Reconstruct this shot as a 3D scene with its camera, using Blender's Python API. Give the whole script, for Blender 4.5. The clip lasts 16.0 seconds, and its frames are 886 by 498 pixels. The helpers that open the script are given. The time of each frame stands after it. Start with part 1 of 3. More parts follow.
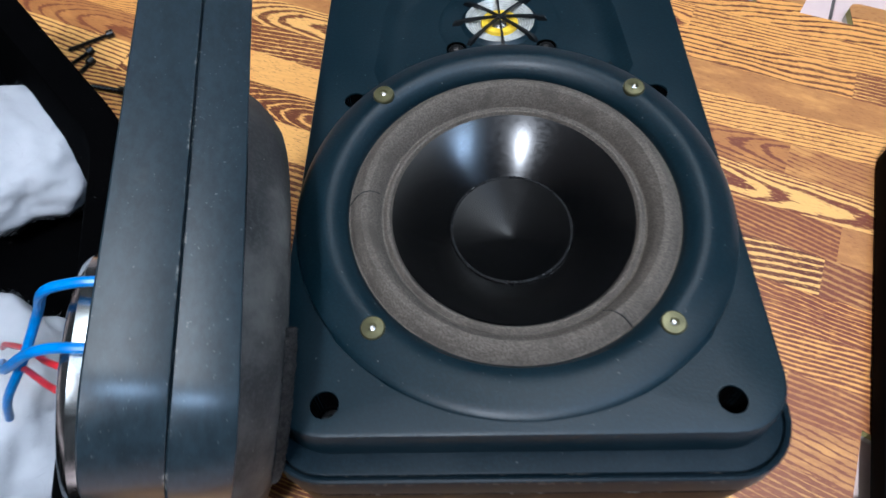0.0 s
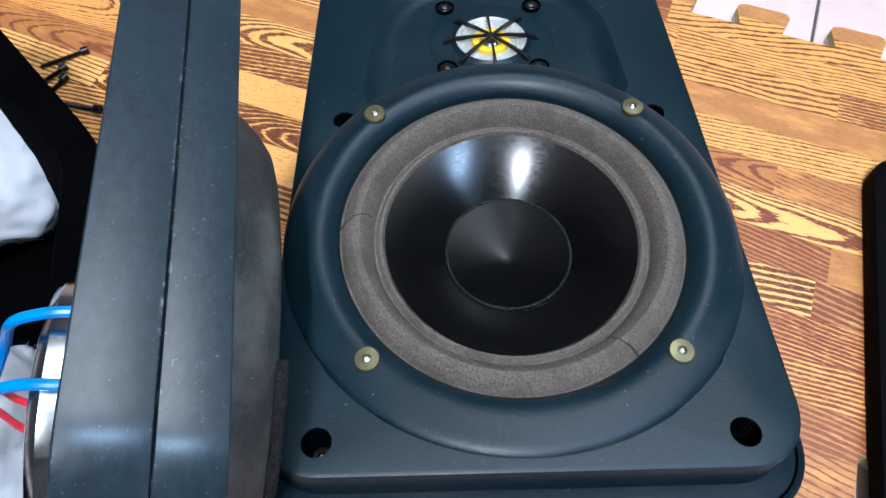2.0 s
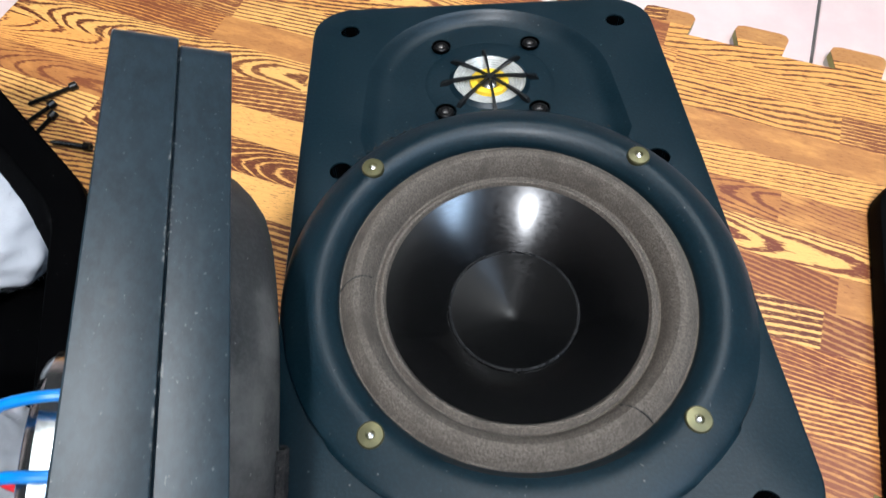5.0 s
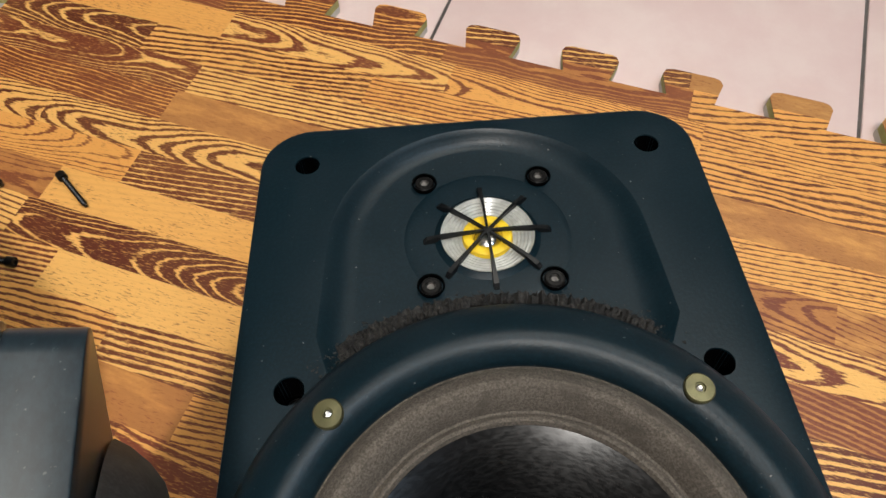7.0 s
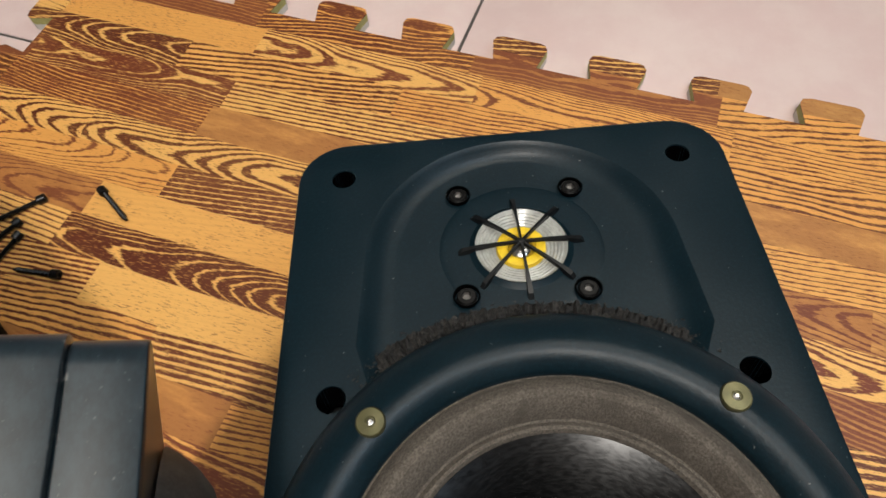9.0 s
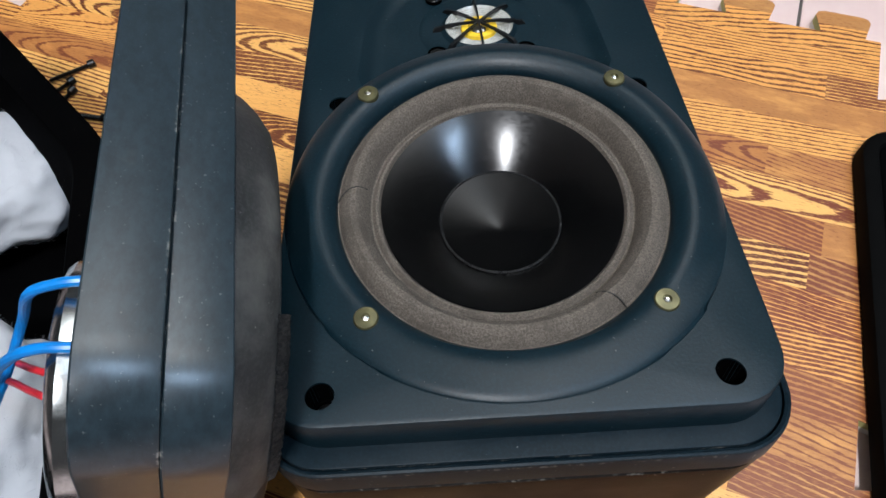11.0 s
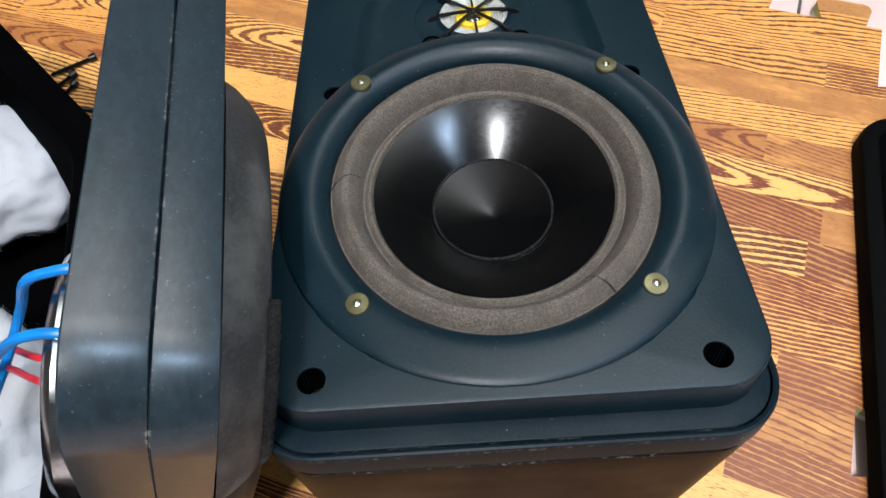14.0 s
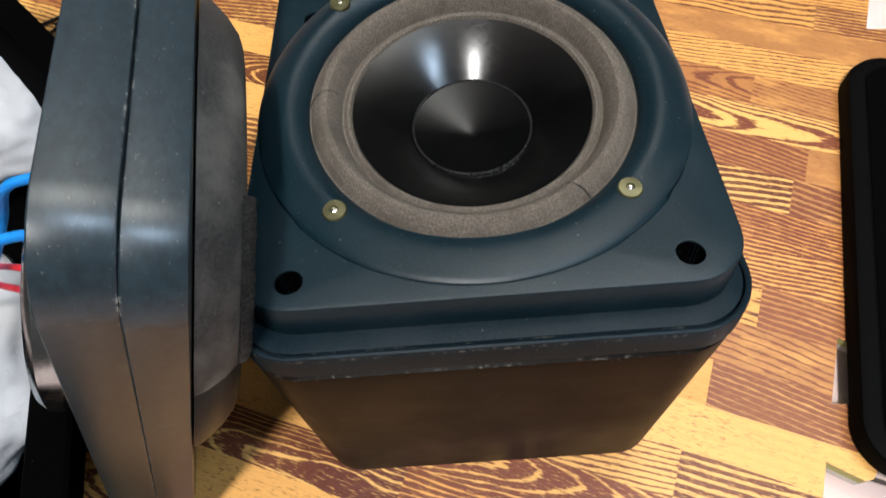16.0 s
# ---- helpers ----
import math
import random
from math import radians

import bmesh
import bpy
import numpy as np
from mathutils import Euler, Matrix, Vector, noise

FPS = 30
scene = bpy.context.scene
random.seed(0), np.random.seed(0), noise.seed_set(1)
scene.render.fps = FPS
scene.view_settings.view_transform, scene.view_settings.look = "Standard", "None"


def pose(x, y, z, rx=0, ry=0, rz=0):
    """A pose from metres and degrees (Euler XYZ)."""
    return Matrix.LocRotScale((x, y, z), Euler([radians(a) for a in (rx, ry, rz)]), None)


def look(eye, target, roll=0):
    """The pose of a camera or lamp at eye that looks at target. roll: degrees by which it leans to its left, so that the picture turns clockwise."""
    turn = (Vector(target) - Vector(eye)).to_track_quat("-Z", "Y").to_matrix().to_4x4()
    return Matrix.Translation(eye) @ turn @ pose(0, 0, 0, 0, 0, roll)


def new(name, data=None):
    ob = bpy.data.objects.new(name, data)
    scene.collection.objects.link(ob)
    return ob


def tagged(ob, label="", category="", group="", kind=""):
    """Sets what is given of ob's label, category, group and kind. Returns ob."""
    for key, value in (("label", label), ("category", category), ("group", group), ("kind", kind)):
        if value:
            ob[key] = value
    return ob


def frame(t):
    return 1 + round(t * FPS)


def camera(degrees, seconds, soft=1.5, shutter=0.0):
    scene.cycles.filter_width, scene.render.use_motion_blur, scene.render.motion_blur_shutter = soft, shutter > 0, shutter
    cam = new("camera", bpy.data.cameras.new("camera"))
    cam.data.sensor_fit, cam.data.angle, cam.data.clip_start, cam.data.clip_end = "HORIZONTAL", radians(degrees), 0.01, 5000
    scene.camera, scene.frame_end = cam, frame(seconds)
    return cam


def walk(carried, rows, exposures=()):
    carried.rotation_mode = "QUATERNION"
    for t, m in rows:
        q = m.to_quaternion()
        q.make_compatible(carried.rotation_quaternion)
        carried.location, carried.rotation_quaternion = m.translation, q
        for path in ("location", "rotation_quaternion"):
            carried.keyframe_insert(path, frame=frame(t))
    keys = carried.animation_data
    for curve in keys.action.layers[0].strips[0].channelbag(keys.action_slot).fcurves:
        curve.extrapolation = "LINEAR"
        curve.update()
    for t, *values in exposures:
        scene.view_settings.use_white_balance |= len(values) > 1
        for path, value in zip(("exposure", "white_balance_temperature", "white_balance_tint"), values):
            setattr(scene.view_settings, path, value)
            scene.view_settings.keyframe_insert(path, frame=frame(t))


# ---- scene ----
cam = camera(66.1, 16.0, shutter=0.5)
PATH = [
    (0, (-0.0166, -0.1240, 0.3626), (-0.0275, 0.0142, 0.0965), -5.27),
    (0.2, (-0.0259, -0.1183, 0.3533), (-0.0267, 0.0193, 0.0867), -1.25),
    (0.5, (-0.0163, -0.1249, 0.3457), (-0.0103, 0.0103, 0.0780), 1.19),
    (1, (-0.0192, -0.1199, 0.3487), (-0.0183, 0.0192, 0.0829), -0.51),
    (1.5, (-0.0210, -0.1165, 0.3532), (-0.0211, 0.0277, 0.0901), -1.53),
    (2, (-0.0235, -0.1173, 0.3548), (-0.0237, 0.0281, 0.0924), -1.55),
    (2.5, (-0.0244, -0.1159, 0.3529), (-0.0244, 0.0277, 0.0895), -1.44),
    (3, (-0.0239, -0.1151, 0.3542), (-0.0248, 0.0300, 0.0917), -1.91),
    (3.2, (-0.0245, -0.1148, 0.3554), (-0.0237, 0.0310, 0.0933), -1.29),
    (5.3, (-0.0255, -0.0866, 0.3568), (-0.0241, 0.0616, 0.0959), -2.26),
    (5.5, (-0.0291, -0.0653, 0.3614), (-0.0328, 0.0879, 0.1035), -3.53),
    (6, (-0.0203, -0.0163, 0.3421), (-0.0220, 0.1329, 0.0818), -4.81),
    (6.5, (-0.0186, 0.0001, 0.3272), (-0.0184, 0.1458, 0.0650), -4.39),
    (7, (-0.0170, -0.0014, 0.3302), (-0.0143, 0.1451, 0.0685), -2.93),
    (7.5, (-0.0197, 0.0001, 0.3305), (-0.0202, 0.1482, 0.0696), -4.85),
    (8, (-0.0179, -0.0003, 0.3338), (-0.0208, 0.1486, 0.0734), -5.56),
    (8.5, (-0.0179, 0.0008, 0.3334), (-0.0206, 0.1502, 0.0733), -5.48),
    (9, (-0.0205, -0.0025, 0.3351), (-0.0282, 0.1476, 0.0754), -6.92),
    (9.5, (-0.0210, -0.0440, 0.3465), (-0.0338, 0.1074, 0.0878), -7.28),
    (9.7, (-0.0157, -0.0726, 0.3514), (-0.0276, 0.0777, 0.0920), -7.77),
    (10, (-0.0204, -0.1196, 0.3540), (-0.0321, 0.0330, 0.0960), -8.93),
    (10.2, (-0.0222, -0.1349, 0.3564), (-0.0265, 0.0184, 0.0986), -4.91),
    (12.3, (-0.0128, -0.1400, 0.3509), (-0.0158, 0.0066, 0.0892), -4.86),
    (12.5, (-0.0129, -0.1408, 0.3513), (-0.0154, 0.0049, 0.0891), -4.59),
    (13, (-0.0124, -0.1388, 0.3518), (-0.0183, 0.0089, 0.0908), -5.99),
    (13.5, (-0.0141, -0.1402, 0.3528), (-0.0190, 0.0082, 0.0921), -5.77),
    (14, (-0.0138, -0.1412, 0.3549), (-0.0209, 0.0089, 0.0953), -6.27),
    (14.5, (-0.0124, -0.1406, 0.3562), (-0.0214, 0.0099, 0.0968), -6.80),
    (15, (-0.0087, -0.1538, 0.3512), (-0.0160, -0.0057, 0.0904), -7.04),
    (15.5, (-0.0091, -0.1662, 0.3391), (-0.0153, -0.0290, 0.0724), -6.59),
    (16, (-0.0080, -0.1640, 0.3441), (-0.0156, -0.0204, 0.0808), -6.97),
]
EXPOSURES = [(0, -0.2, 5200, 10), (0.5, 0.25, 5000, 10), (1.5, 0.2, 5100, 10), (3.2, 0.03, 5300, 10), (5.5, 0.1, 5700, 10), (6.5, -0.28, 6100, 10), (7.5, -0.60, 6400, 10), (9.0, -0.60, 6400, 10), (9.5, -0.72, 6200, 10), (10.0, -0.56, 5800, 10), (12.5, -0.05, 5650, 10), (14.5, 0.03, 5850, 10), (16.0, 0.03, 6100, 10)]
walk(cam, [(t, look(eye, target, roll)) for t, eye, target, roll in PATH], EXPOSURES)

# drawing units to metres
K = 0.75


# ---------------------------------------------------------------- world and lamps
world = bpy.data.worlds.new("room_air")
world.use_nodes = True
world.node_tree.nodes["Background"].inputs[0].default_value = (0.9, 0.95, 1.0, 1)
world.node_tree.nodes["Background"].inputs[1].default_value = 0.003
scene.world = world


def area(name, x, y, z, target, sx, sy, watts, colour):
    data = bpy.data.lights.new(name, "AREA")
    data.shape, data.size, data.size_y = "RECTANGLE", sx * K, sy * K
    data.energy, data.color = watts, colour
    ob = new(name, data)
    ob.matrix_world = look((x * K, y * K, z * K), (target[0] * K, target[1] * K, target[2] * K))
    return ob


area("ceiling_lamp", -0.20, -1.05, 2.6, (0, 0.1, 0), 0.110, 0.40, 46, (1.0, 0.94, 0.86))
# added unseen fill: two uplights that turn the ceiling into a broad soft source
for tx in (0.55, 1.05):
    area("ceiling_uplight_fill", tx, 1.00, 2.55, (tx, 1.0, 3.2), 0.08, 0.90, 36, (1.0, 0.95, 0.86))
area("tube_lamp", 0.98, -0.50, 2.6, (0, 0.1, 0), 0.08, 0.60, 8, (0.66, 0.83, 1.0))
area("tube_lamp", 1.24, -0.50, 2.6, (0, 0.1, 0), 0.08, 0.60, 8, (0.66, 0.83, 1.0))



# ---------------------------------------------------------------- materials
class Nodes:
    """A small wrapper to write node trees in few lines."""

    def __init__(self, name):
        self.mat = bpy.data.materials.new(name)
        self.mat.use_nodes = True
        self.tree = self.mat.node_tree
        self.bsdf = self.tree.nodes["Principled BSDF"]

    def add(self, kind, dims="", op=""):
        node = self.tree.nodes.new(kind)
        if dims:
            node.noise_dimensions = dims
        if op:
            node.operation = op
        return node

    def link(self, a, b):
        self.tree.links.new(a, b)

    def feed(self, socket, value):
        if isinstance(value, (int, float, tuple)):
            socket.default_value = value
        else:
            self.link(value, socket)

    def math(self, op, a, b=0.0, c=0.0):
        node = self.add("ShaderNodeMath", op=op)
        for n, v in enumerate((a, b, c)):
            self.feed(node.inputs[n], v)
        return node.outputs[0]

    def coords(self):
        return self.add("ShaderNodeTexCoord").outputs["Object"]

    def noise(self, where, scale, detail=4.0, rough=0.55, dims="3D"):
        node = self.add("ShaderNodeTexNoise", dims)
        self.link(where, node.inputs["Vector"])
        node.inputs["Scale"].default_value = scale
        node.inputs["Detail"].default_value = detail
        node.inputs["Roughness"].default_value = rough
        return node.outputs["Fac"]

    def stretch(self, where, scale, turn=0.0):
        node = self.add("ShaderNodeMapping")
        self.link(where, node.inputs["Vector"])
        node.inputs["Scale"].default_value = scale
        node.inputs["Rotation"].default_value = (0, 0, turn)
        return node.outputs[0]

    def steps(self, value, low, high, a=0.0, b=1.0):
        node = self.add("ShaderNodeMapRange")
        node.interpolation_type = "SMOOTHSTEP"
        self.link(value, node.inputs["Value"])
        for n, v in zip(("From Min", "From Max", "To Min", "To Max"), (low, high, a, b)):
            self.feed(node.inputs[n], v)
        return node.outputs[0]

    def mix(self, fac, a, b):
        node = self.add("ShaderNodeMix")
        node.data_type = "RGBA"
        self.feed(node.inputs[0], fac)
        self.feed(node.inputs[6], a if not isinstance(a, tuple) else (*a, 1))
        self.feed(node.inputs[7], b if not isinstance(b, tuple) else (*b, 1))
        return node.outputs[2]

    def bump(self, height, strength, distance):
        node = self.add("ShaderNodeBump")
        self.link(height, node.inputs["Height"])
        node.inputs["Strength"].default_value = strength
        node.inputs["Distance"].default_value = distance
        self.link(node.outputs[0], self.bsdf.inputs["Normal"])

    def set(self, base=None, rough=None, metal=None, **more):
        for key, value in (("Base Color", base), ("Roughness", rough), ("Metallic", metal)):
            if value is not None:
                self.feed(self.bsdf.inputs[key], (*value, 1) if isinstance(value, tuple) else value)
        for key, value in more.items():
            self.bsdf.inputs[key.replace("_", " ")].default_value = value
        return self.mat


def plastic(name, base, rough, dust, dust_colour=(0.20, 0.19, 0.17), specks=0.5, grain=0.00006, gloss=0.32, edge=None):
    """Satin moulded plastic: fine grain, cloudy wear, dust film and light specks."""
    n = Nodes(name)
    at = n.coords()
    cloud = n.noise(at, 34, 5, 0.6)
    fine = n.noise(at, 900, 2, 0.6)
    speck = n.noise(at, 760, 1, 0.4)
    worn = n.mix(n.steps(cloud, 0.35, 0.7), tuple(c * 0.92 for c in base), tuple(c * 1.09 for c in base))
    worn = n.mix(n.steps(fine, 0.42, 0.68, 0.0, 0.5), worn, tuple(c * 1.9 for c in base))
    film = n.math("MULTIPLY", n.steps(cloud, 0.42, 0.72), dust)
    worn = n.mix(film, worn, dust_colour)
    worn = n.mix(n.math("MULTIPLY", n.steps(speck, 0.765, 0.82), specks), worn, (0.42, 0.41, 0.38))
    if edge is not None:
        # chips and rub marks along one moulded edge
        split = n.add("ShaderNodeSeparateXYZ")
        n.link(at, split.inputs[0])
        off = n.math("ABSOLUTE", n.math("SUBTRACT", split.outputs[2], edge * K))
        chip = n.math("MULTIPLY", n.steps(off, 0.0011 * K, 0.0003 * K), n.steps(n.noise(at, 420, 4, 0.65), 0.52, 0.66, 0.0, 0.5))
        chip = n.math("MULTIPLY", chip, n.steps(n.noise(at, 55, 3, 0.6), 0.40, 0.56, 0.12, 1.0))
        worn = n.mix(chip, worn, (0.20, 0.19, 0.17))
    n.bump(fine, 0.5, grain)
    rough_now = n.steps(cloud, 0.3, 0.75, rough - 0.04, rough + 0.06)
    return n.set(worn, rough_now, None, Specular_IOR_Level=gloss)


def side_plastic(name, base, rough):
    """Worn side plastic: mottled tone, pale blotches, dust specks and a chipped seam."""
    n = Nodes(name)
    at = n.coords()
    split = n.add("ShaderNodeSeparateXYZ")
    n.link(at, split.inputs[0])
    cloud = n.noise(at, 38, 5, 0.62)
    rub = n.noise(n.stretch(at, (0.7, 0.7, 1.3)), 330, 5, 0.72)
    blot = n.noise(at, 75, 3, 0.55)
    chips = n.noise(at, 520, 3, 0.6)
    tone = n.mix(n.steps(rub, 0.3, 0.7), tuple(c * 0.68 for c in base), tuple(c * 1.34 for c in base))
    tone = n.mix(n.steps(cloud, 0.3, 0.75, 0.0, 0.4), tone, tuple(c * 1.5 for c in base))
    tone = n.mix(n.steps(blot, 0.64, 0.80, 0.0, 0.22), tone, (0.13, 0.125, 0.115))
    near = n.math("ABSOLUTE", n.math("ADD", split.outputs[2], 0.01855 * K))
    worn = n.math("MULTIPLY", n.steps(near, 0.0014 * K, 0.0004 * K), n.steps(chips, 0.54, 0.68, 0.0, 0.7))
    worn = n.math("MULTIPLY", worn, n.steps(cloud, 0.40, 0.58))
    dust = n.steps(n.noise(at, 1000, 2, 0.5), 0.68, 0.78, 0.0, 0.26)
    tone = n.mix(n.math("MAXIMUM", worn, dust), tone, (0.34, 0.33, 0.30))
    n.bump(rub, 0.25, 0.00004)
    return n.set(tone, rough, None, Specular_IOR_Level=0.46)


BAFFLE = plastic("satin_blue_black_plastic", (0.0025, 0.0102, 0.0150), 0.42, 0.010, specks=0.28, gloss=0.28, grain=0.00014)
RIM = plastic("blue_black_rim_plastic", (0.0046, 0.0100, 0.0140), 0.40, 0.02, specks=0.35, gloss=0.09, edge=-0.0205)
SIDE = side_plastic("grey_blue_side_plastic", (0.0145, 0.0235, 0.0295), 0.30)
DUSTY = plastic("dusty_grey_plastic", (0.040, 0.041, 0.040), 0.62, 0.8, (0.16, 0.155, 0.14), 0.7, 0.0002)
BODY = plastic("brown_black_cabinet_plastic", (0.0042, 0.0033, 0.0026), 0.42, 0.05, (0.05, 0.04, 0.03), 0.3, gloss=0.05, edge=-0.0393)
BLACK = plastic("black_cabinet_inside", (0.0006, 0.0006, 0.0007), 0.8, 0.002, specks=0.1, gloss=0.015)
RIB = plastic("black_rib_plastic", (0.005, 0.0055, 0.006), 0.36, 0.02, specks=0.2)


def foam_material(name, base, dark, scale, depth):
    n = Nodes(name)
    at = n.coords()
    fine = n.noise(at, scale, 3, 0.7)
    cloud = n.noise(at, 85, 5, 0.65)
    tone = n.mix(n.steps(fine, 0.34, 0.66), dark, base)
    tone = n.mix(n.steps(cloud, 0.46, 0.70, 0.0, 0.8), tone, dark)
    n.bump(fine, 0.9, depth)
    return n.set(tone, 0.85)


SURROUND = foam_material("worn_grey_foam", (0.138, 0.116, 0.092), (0.056, 0.045, 0.034), 1500, 0.0006)
FOAM = foam_material("crumbled_dark_foam", (0.046, 0.041, 0.035), (0.004, 0.004, 0.004), 900, 0.0012)


def cone_material(name, gloss):
    n = Nodes(name)
    at = n.coords()
    fine = n.noise(n.stretch(at, (1, 1, 6)), 420, 3, 0.6)
    dust = n.noise(at, 900, 1, 0.4)
    tone = n.mix(n.steps(dust, 0.80, 0.83, 0.0, 0.3), (0.0009, 0.0010, 0.0011), (0.25, 0.24, 0.22))
    n.bump(fine, 0.15, 0.00003)
    turn = n.add("ShaderNodeTangent")
    turn.direction_type = "RADIAL"
    turn.axis = "Z"
    n.link(turn.outputs[0], n.bsdf.inputs["Tangent"])
    return n.set(tone, n.steps(fine, 0.3, 0.7, 0.18, 0.26), None, Specular_IOR_Level=gloss, Anisotropic=0.4, Anisotropic_Rotation=0.25)


CONE = cone_material("glossy_black_cone", 0.42)
CAP = cone_material("satin_black_dust_cap", 0.17)


def metal(name, base, rough, metallic=1.0, wear=0.1):
    n = Nodes(name)
    at = n.coords()
    cloud = n.noise(at, 160, 4, 0.6)
    tone = n.mix(n.steps(cloud, 0.35, 0.7), base, tuple(c * 0.62 for c in base))
    n.bump(cloud, 0.2, 0.0001)
    return n.set(tone, n.steps(cloud, 0.3, 0.7, rough, rough + wear), metallic)


BRASS = metal("dull_brass", (0.120, 0.112, 0.052), 0.30, 0.6)
BRIGHT = metal("bright_steel", (0.85, 0.84, 0.80), 0.18)
CHROME = metal("chromed_steel", (0.62, 0.66, 0.66), 0.14, 1.0, 0.12)
WORN = metal("rubbed_bare_steel", (0.26, 0.25, 0.24), 0.40)
BLACKSTEEL = metal("black_oxide_steel", (0.010, 0.0095, 0.009), 0.28, 0.4)


def plain(name, base, rough, shade=0.8, scale=60.0, **more):
    n = Nodes(name)
    cloud = n.noise(n.coords(), scale, 4, 0.6)
    tone = n.mix(n.steps(cloud, 0.3, 0.7), base, tuple(c * shade for c in base))
    n.bump(cloud, 0.1, 0.0004)
    return n.set(tone, rough, None, **more)


YELLOW = plain("yellow_ring_film", (0.86, 0.58, 0.02), 0.45, 0.85, 300)
DIAPHRAGM = plain("ribbed_clear_film", (0.42, 0.42, 0.38), 0.22, 0.7, 200)
GLUE = plain("shiny_dark_glue", (0.028, 0.028, 0.028), 0.20, 0.2, 700)
BLUE = plain("blue_wire_sleeve", (0.015, 0.21, 0.62), 0.35, 0.8, 200)
RED = plain("red_wire_sleeve", (0.52, 0.02, 0.03), 0.35, 0.8, 200)
WADDING = plain("white_polyester_wadding", (0.44, 0.45, 0.47), 0.95, 0.94, 90)
CLOTH = plain("black_grille_cloth", (0.0015, 0.0015, 0.0015), 0.95, 0.6, 900, Specular_IOR_Level=0.02)
GRILLE_FRAME = plain("black_grille_frame", (0.002, 0.002, 0.002), 0.6, 0.8, 60, Specular_IOR_Level=0.03)
EDGE = plain("yellow_green_foam_edge", (0.50, 0.47, 0.17), 0.8, 0.75, 90)
UNDER = plain("pale_grey_foam", (0.62, 0.60, 0.55), 0.85, 0.9, 90)
CEILING = plain("white_ceiling_paint", (0.72, 0.72, 0.70), 0.8, 0.97, 3)
WALL = plain("dim_wall_paint", (0.050, 0.049, 0.048), 0.8, 0.95, 3)
GROUT = plain("dark_grout", (0.10, 0.085, 0.075), 0.9, 0.6, 60)


def tile_material():
    n = Nodes("pink_glazed_tile")
    at = n.coords()
    cloud = n.noise(at, 16, 5, 0.65)
    tone = n.mix(n.steps(cloud, 0.36, 0.68), (0.60, 0.45, 0.42), (0.64, 0.51, 0.47))
    n.bump(cloud, 0.05, 0.0004)
    return n.set(tone, 0.32)


TILE = tile_material()


